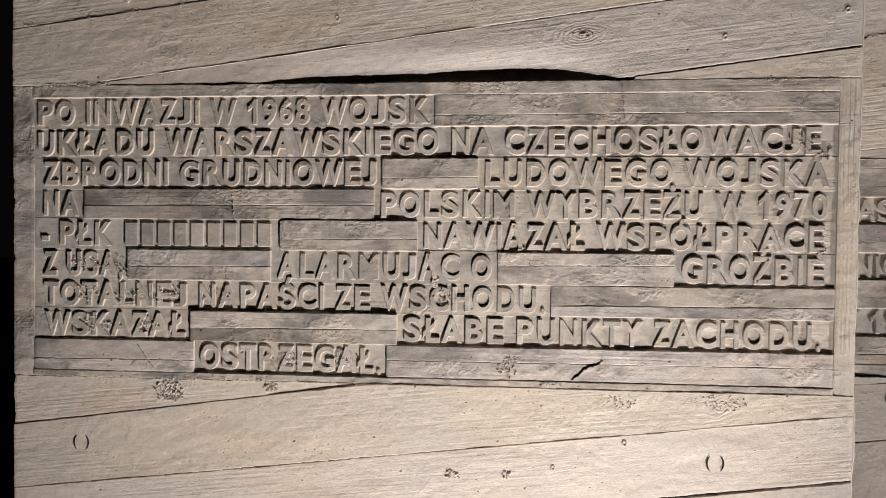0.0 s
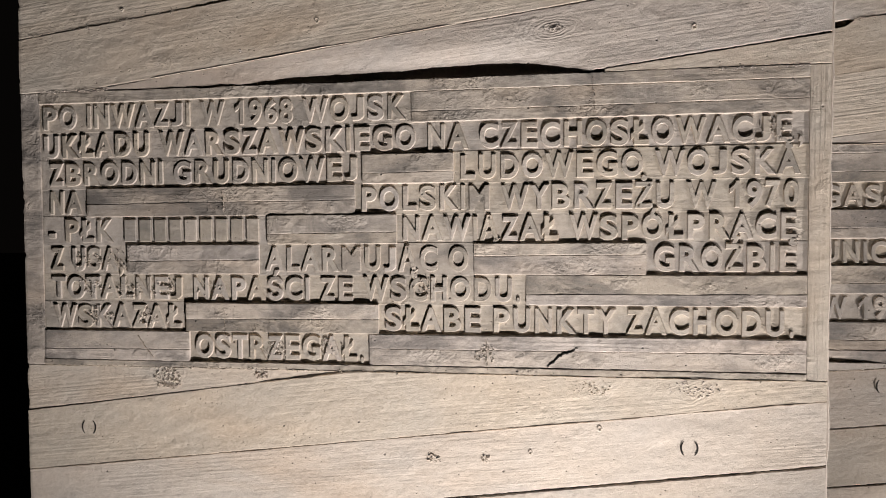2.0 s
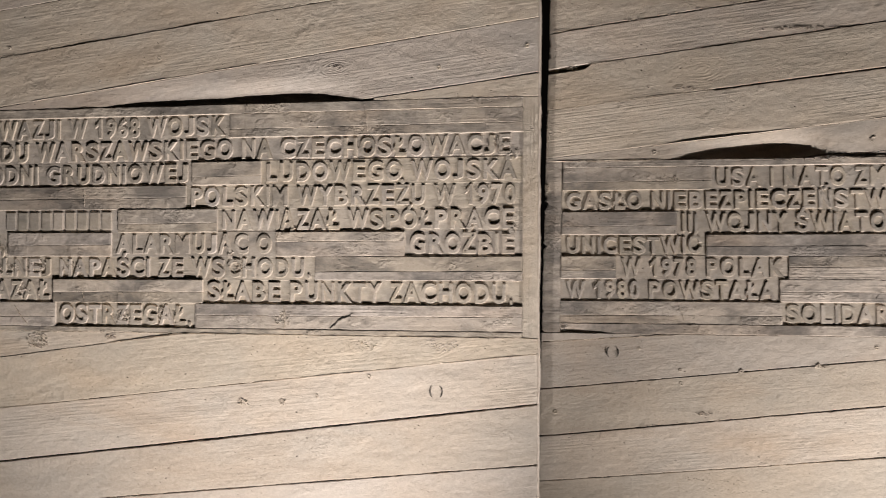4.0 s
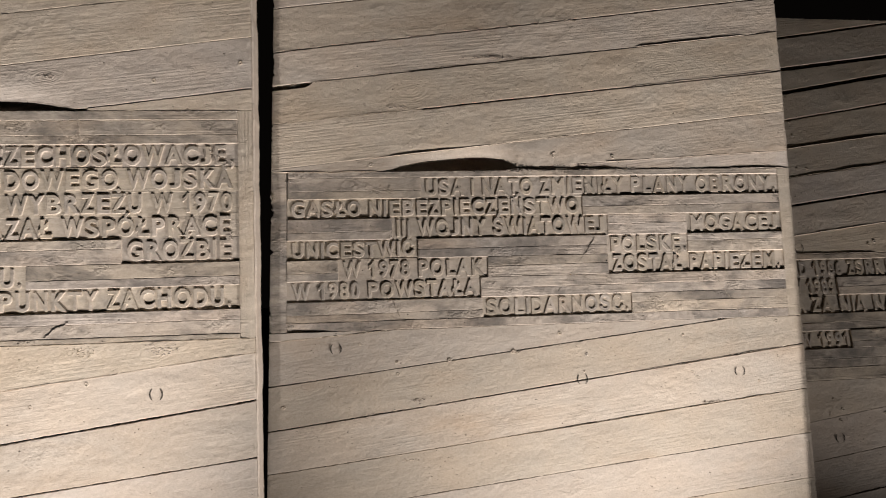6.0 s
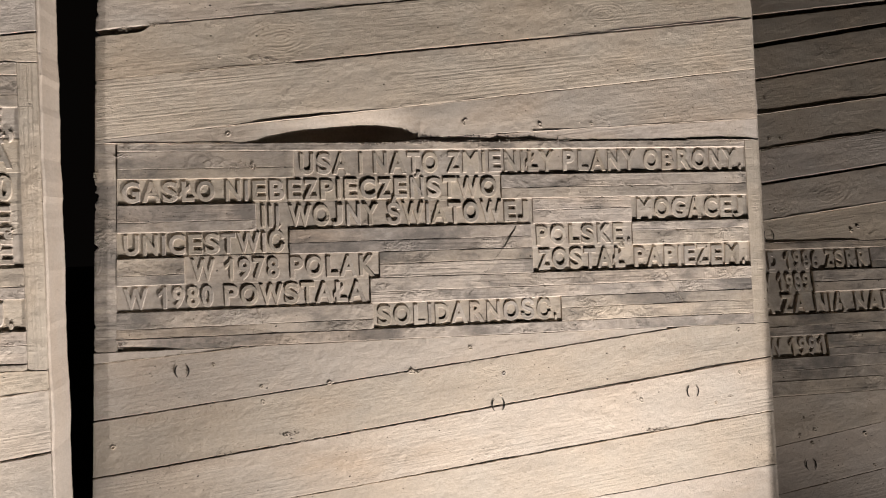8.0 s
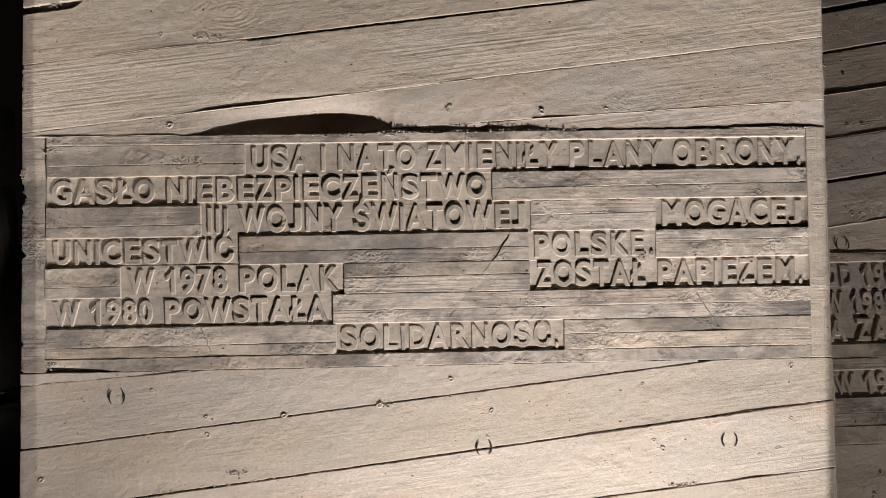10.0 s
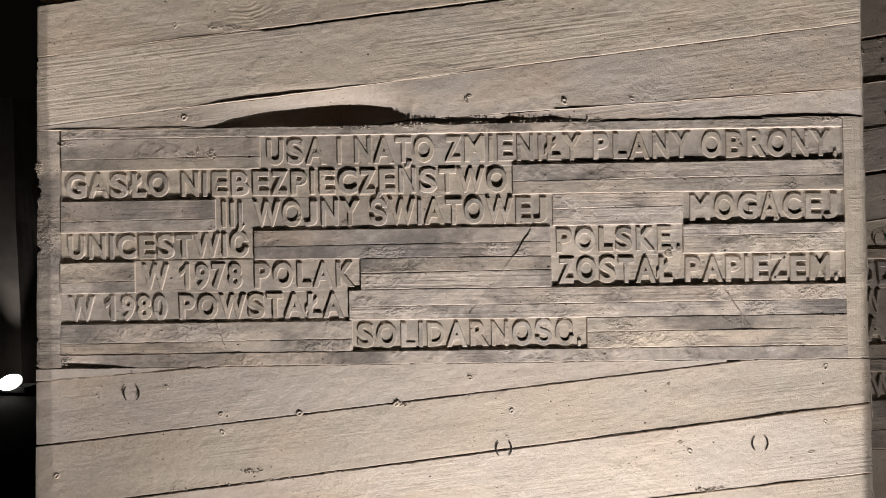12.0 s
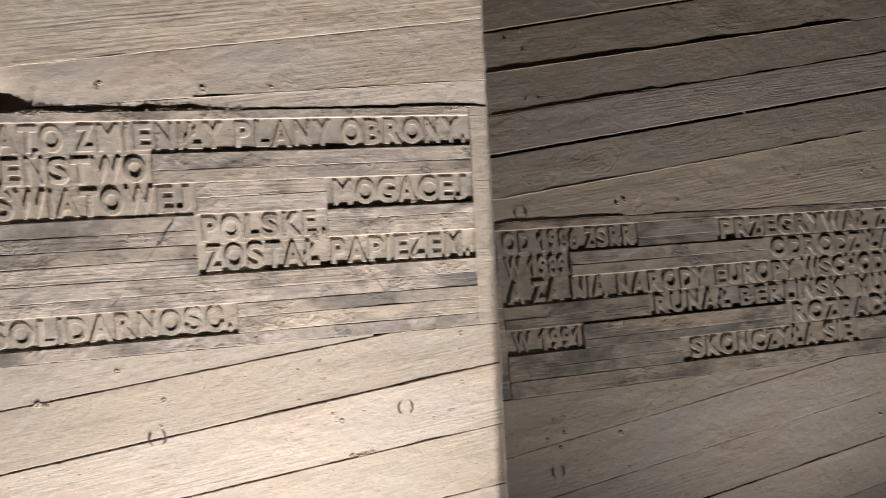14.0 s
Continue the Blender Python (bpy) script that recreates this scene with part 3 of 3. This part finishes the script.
ROWS_2 = [1.848, 1.792, 1.739, 1.683, 1.631, 1.576, 1.522, 1.468]
inscription(S2, (0.740, 0.783, 0.008), (2.162, 2.1985), 1.4445, 1.8645, ROWS_2, [
    whole(0, 1.141, 2.160, "USA I NATO ZMIENIŁY PLANY OBRONY."),
    whole(1, 0.784, 1.585, "GASŁO NIEBEZPIECZEŃSTWO"),
    whole(2, 1.060, 1.654, "III WOJNY ŚWIATOWEJ"), whole(2, 1.881, 2.160, "MOGĄCEJ"),
    whole(3, 0.785, 1.128, "UNICESTWIĆ"), whole(3, 1.649, 1.881, "POLSKĘ.", 0.010, 0.004),
    whole(4, 0.915, 1.315, "W 1978 POLAK"), whole(4, 1.650, 2.160, "ZOSTAŁ PAPIEŻEM."),
    whole(5, 0.782, 1.294, "W 1980 POWSTAŁA"),
    whole(6, 1.298, 1.711, "SOLIDARNOŚĆ.", 0.008),
], low_dip=sag_2)

# ---- slab with the third text ----
S3 = Slab(1.7194, -0.0724, 0.1631, 2.245, 3.70, "dim concrete slab leaning back, with board prints and raised text")
S3.body(2.255, 3.69, -0.05, 2.415, 0.09)
S3.side(3.692, 3.70, -0.05, 2.425, 0.09)
S3_LOWER = [line(2.25, v, 3.70, v + 0.19) for v in (-0.2, -0.09, 0.02, 0.13, 0.24, 0.35, 0.46, 0.57, 0.68, 0.79, 0.90, 1.01, 1.12, 1.30)]
planks(S3, 2.245, 3.6915, S3_LOWER, flat(-0.05), flat(1.2425), (0.0, 0.0014, -0.0006, 0.001))
S3_UPPER = [line(2.25, 1.54, 3.70, 1.62), line(2.281, 1.676, 3.349, 1.808), line(2.278, 1.774, 3.243, 1.901), line(2.274, 1.859, 3.345, 2.007), line(2.275, 1.954, 3.343, 2.10), line(2.278, 2.049, 2.665, 2.113), line(2.317, 2.152, 2.67, 2.214), line(2.323, 2.236, 2.675, 2.285), line(2.25, 2.33, 3.7, 2.56)]
S3_UPPER.append(line(2.25, 2.5, 3.7, 2.7))
planks(S3, 2.245, 3.6915, S3_UPPER, flat(1.6265), flat(2.425), (0.0, 0.0016, 0.0032, 0.001, -0.0006, 0.0016, 0.0006, 0.0012, 0.0), gaps={2: 0.007, 3: 0.002, 4: 0.001, 5: 0.006, 6: 0.013, 7: 0.013, 8: 0.008})

ROWS_3 = [1.608, 1.552, 1.497, 1.4415, 1.389, 1.335, 1.279]
inscription(S3, (2.245, 2.283, 0.003), (3.665, 3.6915), 1.2435, 1.6255, ROWS_3, [
    whole(0, 2.285, 2.635, "OD 1986 ZSRR"), (0, 2.851, 3.66, [("PRZEGRYWAŁ Z", 2.862, 3.37)]),
    whole(1, 2.285, 2.457, "W 1989"), (1, 2.985, 3.66, [("ODRODZIŁA", 3.003, 3.385)]),
    (2, 2.285, 3.66, [("A ZA NIĄ NARODY EUROPY WSCHODN", 2.297, 3.385)]),
    (3, 2.649, 3.66, [("RUNĄŁ BERLIŃSKI MUR", 2.660, 3.385)]),
    whole(4, 2.285, 2.471, "W 1991"), (4, 3.030, 3.66, [("ROZPADŁ", 3.045, 3.37)]),
    (5, 2.720, 3.236, [("SKOŃCZYŁA SIĘ", 2.745, 3.222)]),
], level=0.0012)


# ---- plugged tie holes, nail prints and cracks ----
def tie_mark(slab, u, v, r=0.0165):
    """The two open sides of a round plug."""
    bm = bmesh.new()
    for side in (1, -1):
        prev = None
        for k in range(13):
            a = radians(-52 + 104 * k / 12)
            w = 0.0017 * math.cos(radians(-80 + 160 * k / 12)) + 0.0003
            pair = []
            for q in (r - w, r + w):
                p = slab.local(u + side * q * math.cos(a) * 0.82, v + q * math.sin(a) * 0.95, 0.0022)[0]
                pair.append(bm.verts.new(p))
            if prev:
                bm.faces.new((prev[0], prev[1], pair[1], pair[0]))
            prev = pair
    bmesh.ops.solidify(bm, geom=bm.faces[:], thickness=0.0025)
    return part("tie_hole_mark", bm, GROOVE, slab.root, "dark gap round a plugged tie hole")


for slab, spots in ((S1, ((0.484, 1.326), (-0.626, 1.326))), (S2, ((0.905, 1.399), (2.009, 1.297), (1.561, 1.293))), (S3, ((2.374, 1.076), (2.346, 1.645)))):
    for u, v in spots:
        tie_mark(slab, u, v)


def nail_mesh():
    """A small blister with a pit, left by a nail head."""
    bm = bmesh.new()
    rings = []
    for r, n in ((0.0060, -0.004), (0.0052, 0.0012), (0.0036, 0.0030), (0.0024, 0.0012), (0.0012, -0.002)):
        rings.append([bm.verts.new((r * math.cos(k * math.pi / 5) * (1 + 0.25 * math.sin(3 * k + 90 * r)), r * math.sin(k * math.pi / 5) * 0.8, n)) for k in range(10)])
    for a, b in zip(rings, rings[1:]):
        for k in range(10):
            bm.faces.new((a[k], a[(k + 1) % 10], b[(k + 1) % 10], b[k]))
    bm.faces.new(rings[-1])
    me = bpy.data.meshes.new("nail_print")
    bm.to_mesh(me)
    bm.free()
    me.materials.append(PLANK)
    return me


NAIL = nail_mesh()
rng = random.Random(4)
NAILS = [(S1, ((-0.54, 2.112), (-0.527, 2.0), (-0.309, 2.027), (-0.163, 2.075), (0.487, 2.033), (0.216, 1.309), (-0.536, 2.085), (-0.468, 2.009), (0.335, 1.355), (0.679, 2.074))),
         (S2, ((1.063, 1.359), (1.065, 1.327), (0.768, 1.253), (1.576, 1.359), (1.111, 1.257), (1.431, 1.95), (1.677, 1.9), (1.968, 1.919), (1.374, 1.374), (1.887, 1.284), (1.795, 1.901), (1.504, 1.418), (0.968, 1.408), (1.202, 1.359), (1.852, 1.402), (1.871, 1.3), (2.124, 1.333), (2.125, 1.43), (2.064, 1.268), (0.996, 2.045), (0.994, 2.007), (1.793, 2.009), (1.009, 1.883), (1.757, 2.152), (1.946, 2.074), (2.029, 1.998))),
         (S3, ((2.825, 1.897), (3.009, 1.92), (2.589, 1.653), (2.387, 1.126), (3.268, 1.039), (2.375, 1.71), (3.31, 1.704), (2.351, 2.033), (2.387, 1.9), (2.728, 1.82), (2.421, 1.9), (2.39, 2.056), (2.392, 2.01), (2.447, 1.752), (2.393, 1.709), (2.61, 1.661), (2.753, 1.654), (2.845, 1.691), (3.112, 1.699), (3.272, 1.816), (3.347, 1.708), (2.357, 1.148), (2.399, 1.157), (2.538, 1.139), (2.551, 1.062)))]
for slab, spots in NAILS:
    for u, v in spots:
        ob = new("nail_print", NAIL)
        ob.parent = slab.root
        k = rng.uniform(0.6, 1.15)
        x, y, _ = slab.local(u, v, 0)[0]
        ob.matrix_basis = pose(x, y, 0.001, 0, 0, rng.uniform(0, 360)) @ Matrix.Diagonal((k, k, 0.4 * k, 1))


for slab, spans, count in ((S1, ((-0.70, 0.66, 1.10, 1.42), (-0.70, 0.66, 2.0, 2.3)), 4), (S2, ((0.80, 2.15, 1.0, 1.42), (0.80, 2.15, 1.9, 2.35)), 5), (S3, ((2.3, 3.4, 0.95, 1.22), (2.3, 3.4, 1.66, 2.3)), 5)):
    for a, b, c, d in spans:
        for _ in range(count):
            ob = new("nail_print", NAIL)
            ob.parent = slab.root
            k = rng.uniform(0.3, 0.7)
            x, y, _n = slab.local(rng.uniform(a, b), rng.uniform(c, d), 0)[0]
            ob.matrix_basis = pose(x, y, 0.0005, 0, 0, rng.uniform(0, 360)) @ Matrix.Diagonal((k * rng.uniform(1, 2), k, 0.5 * k, 1))


def crack(slab, points, width, seed, n=0.0026, material=None, name="crack", label="short dark crack"):
    """A thin ragged crack along a bent line."""
    us, vs = zip(*points)
    k = np.linspace(0, 1, 40)
    u = np.interp(k, np.linspace(0, 1, len(us)), us) + 0.0015 * knots(k, 0.06, seed)
    v = np.interp(k, np.linspace(0, 1, len(vs)), vs) + 0.0015 * knots(k, 0.05, seed + 1)
    w = width * np.sin(np.pi * np.clip(k, 0.02, 0.98)) * (0.7 + 0.3 * knots(k, 0.04, seed + 2))
    a, b = slab.local(u, v - w, n), slab.local(u, v + w, n)
    c = slab.local(u, v + w, -0.002)
    verts = np.concatenate([a, b, c])
    m = len(k)
    faces = [(i, i + 1, m + i + 1, m + i) for i in range(m - 1)] + [(m + i, m + i + 1, 2 * m + i + 1, 2 * m + i) for i in range(m - 1)]
    return mesh_part(name, verts, faces, material or GROOVE, slab.root, label)


crack(S1, ((0.245, 1.458), (0.267, 1.478), (0.298, 1.493)), 0.0014, 3)
crack(S2, ((1.616, 1.676), (1.56, 1.60), (1.505, 1.533)), 0.0003, 7, 0.0017)
for k, (slab, points) in enumerate(((S2, ((1.952, 1.568), (1.982, 1.518), (2.026, 1.448))), (S1, ((-0.347, 1.772), (-0.345, 1.735))), (S1, ((-0.348, 1.560), (-0.346, 1.520))),
                                    (S1, ((0.139, 1.507), (0.141, 1.452))), (S1, ((0.322, 1.956), (0.326, 1.895))), (S1, ((-0.52, 1.503), (-0.49, 1.462))), (S2, ((1.06, 1.515), (1.075, 1.475))))):
    crack(slab, points, 0.0009, 40 + 3 * k, 0.0030, PLANK, "cast_fin", "thin pale cast fin")


def fin(slab, along, u0, u1, seed, height=0.0009, width=0.0011, base=0.0014):
    """The thin ridge of grout that ran out between two boards, broken here and there."""
    u = np.linspace(u0, u1, max(12, int((u1 - u0) / 0.006)))
    v = along(u) + 0.0006 * knots(u, 0.03, seed)
    ends = np.clip(np.minimum(u - u0, u1 - u) / 0.03, 0, 1)
    h = height * ends * np.clip(0.8 + 0.7 * knots(u, 0.07, seed + 1) + 0.3 * knots(u, 0.012, seed + 2), 0, 1.3) - 0.0015 * (1 - ends)
    w = width * (1 + 0.3 * knots(u, 0.02, seed + 3))
    verts = np.concatenate([slab.local(u, v - w, base - 0.004), slab.local(u, v, base + h), slab.local(u, v + w, base - 0.004)])
    m = len(u)
    faces = [(k * m + i, k * m + i + 1, (k + 1) * m + i + 1, (k + 1) * m + i) for k in range(2) for i in range(m - 1)]
    return mesh_part("cast_fin", verts, faces, EDGE, slab.root, "thin pale cast fin")


for k, (slab, along, u0, u1) in enumerate((
        (S1, S1_UPPER[2], -0.50, 0.10), (S1, S1_LOWER[11], 0.05, 0.70), (S1, S1_LOWER[12], -0.30, -0.06), (S1, S1_LOWER[11], -0.74, -0.40),
        (S2, S2_UPPER[3], 0.76, 1.11), (S2, S2_UPPER[3], 1.72, 2.18), (S2, S2_UPPER[2], 0.98, 1.58), (S2, S2_UPPER[1], 1.66, 2.19), (S2, S2_LOWER[14], 0.75, 1.04),
        (S2, S2_LOWER[12], 1.70, 2.15), (S2, S2_LOWER[11], 1.0, 2.1), (S2, S2_UPPER[4], 1.75, 2.1),
        (S3, S3_UPPER[1], 2.28, 3.35), (S3, S3_UPPER[4], 2.28, 3.35), (S3, S3_UPPER[3], 2.28, 2.75))):
    fin(slab, along, u0, u1, 300 + 5 * k, base=0.0022 if slab is S3 else 0.0013)
for k, (slab, v, u0, u1) in enumerate(((S1, 1.4452, -0.25, 0.70), (S2, 1.8652, 0.75, 1.04), (S2, 1.8650, 2.0, 2.19), (S3, 1.6262, 2.28, 2.62))):
    fin(slab, flat(v), u0, u1, 400 + 5 * k, 0.0009, 0.0011, 0.0016)


def rough_patch(slab, u, v, ru, rv, count, seed, n=0.002, name="rough_patch", label="crumbly knot print"):
    """Crumbs and blisters where the concrete tore away with the board."""
    r = random.Random(seed)
    bm = bmesh.new()
    for _ in range(2 * count):
        a, d = r.uniform(0, 2 * math.pi), r.random() ** 0.6
        size = r.uniform(0.0006, 0.0017)
        x, y, _z = slab.local(u + ru * d * math.cos(a), v + rv * d * math.sin(a), 0)[0]
        m = pose(x, y, n - 0.0005 + r.uniform(-0.0009, 0.0009), r.uniform(0, 90), r.uniform(0, 90), r.uniform(0, 180)) @ Matrix.Diagonal((size * r.uniform(1, 2.2), size, size * 0.9, 1))
        bmesh.ops.create_icosphere(bm, subdivisions=1, radius=1, matrix=m)
    ob = part(name, bm, PLANK, slab.root, label)
    tagged(ob, kind="stuff")


rough_patch(S1, -0.461, 1.422, 0.028, 0.020, 70, 1)
rough_patch(S1, -0.276, 1.434, 0.014, 0.009, 26, 2)
rough_patch(S1, 0.319, 1.427, 0.034, 0.016, 55, 3)
rough_patch(S1, 0.490, 1.427, 0.050, 0.014, 60, 4)
rough_patch(S1, -0.64, 1.966, 0.080, 0.003, 50, 6, 0.0016, "crumbled_edge", "crumbly edge of the text field")
rough_patch(S1, 0.60, 1.962, 0.080, 0.003, 40, 7, 0.0016, "crumbled_edge", "crumbly edge of the text field")
rough_patch(S1, -0.3, 1.4455, 0.42, 0.0025, 110, 8, 0.0014, "crumbled_edge", "crumbly edge of the text field")
rough_patch(S2, 1.41, 1.864, 0.040, 0.005, 34, 11, 0.0016, "crumbled_edge", "crumbly edge of the text field")
rough_patch(S2, 1.60, 1.866, 0.16, 0.003, 22, 12, 0.0016, "crumbled_edge", "crumbly edge of the text field")
rough_patch(S2, 2.13, 1.862, 0.03, 0.004, 30, 13, 0.0016, "crumbled_edge", "crumbly edge of the text field")
rough_patch(S2, 0.90, 2.108, 0.05, 0.005, 45, 14, 0.001)
rough_patch(S2, 1.12, 2.034, 0.03, 0.005, 28, 15, 0.001)
rough_patch(S2, 1.35, 2.178, 0.10, 0.005, 55, 16, 0.001)
rough_patch(S2, 0.750, 1.80, 0.006, 0.012, 22, 18, 0.002)


for k, (u, v, ru, rv, count) in enumerate(((0.044, 1.292, 0.012, 0.008, 12), (0.139, 1.295, 0.010, 0.007, 12), (0.257, 2.041, 0.018, 0.008, 24), (0.135, 1.480, 0.020, 0.018, 40))):
    rough_patch(S1, u, v, ru, rv, count, 30 + k, 0.0012)
for k, (u, v, ru, rv, count) in enumerate(((1.118, 1.257, 0.022, 0.004, 22), (1.384, 1.375, 0.014, 0.006, 16), (1.925, 1.217, 0.030, 0.004, 26), (1.096, 1.104, 0.025, 0.004, 20), (1.084, 2.039, 0.030, 0.005, 34),
                                            (0.800, 1.84, 0.020, 0.006, 20), (1.03, 1.815, 0.04, 0.012, 30), (0.79, 1.46, 0.010, 0.012, 20), (1.44, 1.858, 0.035, 0.008, 34), (1.32, 1.861, 0.06, 0.003, 30))):
    rough_patch(S2, u, v, ru, rv, count, 50 + k, 0.0012)
# worn, pitted capitals at the start of the lower lines
for k, (u, v) in enumerate(((-0.62, 1.595), (-0.54, 1.59), (-0.47, 1.595), (-0.37, 1.59), (-0.60, 1.54), (-0.50, 1.54), (-0.62, 1.645), (-0.56, 1.645), (-0.25, 1.485), (-0.15, 1.485), (0.62, 1.86), (0.03, 1.60))):
    rough_patch(S1, u, v, 0.030, 0.016, 20, 70 + k, 0.0001, "worn_patch", "crumbly worn patch on capitals")
# ragged joints
for k, (slab, along, u0, u1) in enumerate(((S2, S2_UPPER[4], 0.80, 1.30), (S2, S2_UPPER[5], 0.80, 1.60), (S2, S2_LOWER[12], 1.0, 1.3), (S1, S1_UPPER[3], -0.7, -0.4), (S2, S2_UPPER[2], 1.6, 1.9))):
    for q, u in enumerate(np.arange(u0, u1, 0.085)):
        rough_patch(slab, float(u), float(along(u)) - 0.002, 0.036, 0.0045, 13, 100 + 20 * k + q, 0.0, "crumbled_joint", "crumbled edge of a board joint")


# ---- floodlights ----
def ground_floodlight(m, label, lens_material, shield):
    """A low box of a lamp on a foot, open above. Where shield is set, an added plate blocks its light on one side."""
    root = new("ground_floodlight")
    root.matrix_world = m
    tagged(root, label, "floodlight")
    bm = bmesh.new()
    for x0, x1, y0, y1 in ((-0.17, -0.15, -0.12, 0.12), (0.15, 0.17, -0.12, 0.12), (-0.15, 0.15, -0.12, -0.10), (-0.15, 0.15, 0.10, 0.12)):
        box(bm, x0, x1, y0, y1, 0.02, 0.075)
    box(bm, -0.15, 0.15, -0.10, 0.10, 0.02, 0.035)
    part("housing", bm, METAL, root)
    bm = bmesh.new()
    box(bm, -0.08, 0.08, -0.06, 0.06, -0.006, 0.02)
    part("foot", bm, METAL, root)
    if shield:
        # added plate, out of view: keeps the middle lamp's light off the third slab
        bm = bmesh.new()
        box(bm, shield, 0.75, 0.20, 0.206, -0.006, 0.66)
        part("light_blocker", bm, METAL, root, "unseen black plate added to keep light off the third slab")
    if lens_material:
        bm = bmesh.new()
        bmesh.ops.create_cone(bm, cap_ends=True, segments=32, radius1=0.15, radius2=0.14, depth=0.02, matrix=pose(0, -0.13, 0.13, 72, -14, 0) @ Matrix.Diagonal((1.0, 0.55, 1, 1)))
        part("lens", bm, lens_material, root, "glowing white lens")
    return root


ground_floodlight(pose(1.80, 0.62, 0.0), "black ground floodlight with an added light-blocking plate", None, 0.102)
ground_floodlight(pose(0.50, 0.53, 0.0), "black ground floodlight before the first slab", None, False)
ground_floodlight(pose(3.00, 0.70, 0.0), "small black ground floodlight before the wall", None, False)
ground_floodlight(pose(-2.38, 8.6, 0.02, 0, 0, -18), "switched-on ground floodlight with white lens, far off", GLASS_GLOW, False)

# ---- pillar in the dark behind the wall ----
pillar = new("stone_pillar")
pillar.matrix_world = pose(-2.75, 9.4, 0, 0, 0, -15)
tagged(pillar, "dark stone pillar faintly lit in the night", "pillar")
bm = bmesh.new()
box(bm, -0.28, 0.28, -0.28, 0.28, 0.0, 3.2)
bmesh.ops.subdivide_edges(bm, edges=bm.edges[:], cuts=6, use_grid_fill=True)
for v in bm.verts:
    v.co += 0.02 * noise.noise_vector(v.co * 3)
    v.co.z = max(v.co.z, 0)
part("shaft", bm, STONE, pillar)
floodlight("floodlight_behind", (-2.55, 8.75, 0.25), (-2.75, 9.12, 1.95), 60, 0.1, 34)
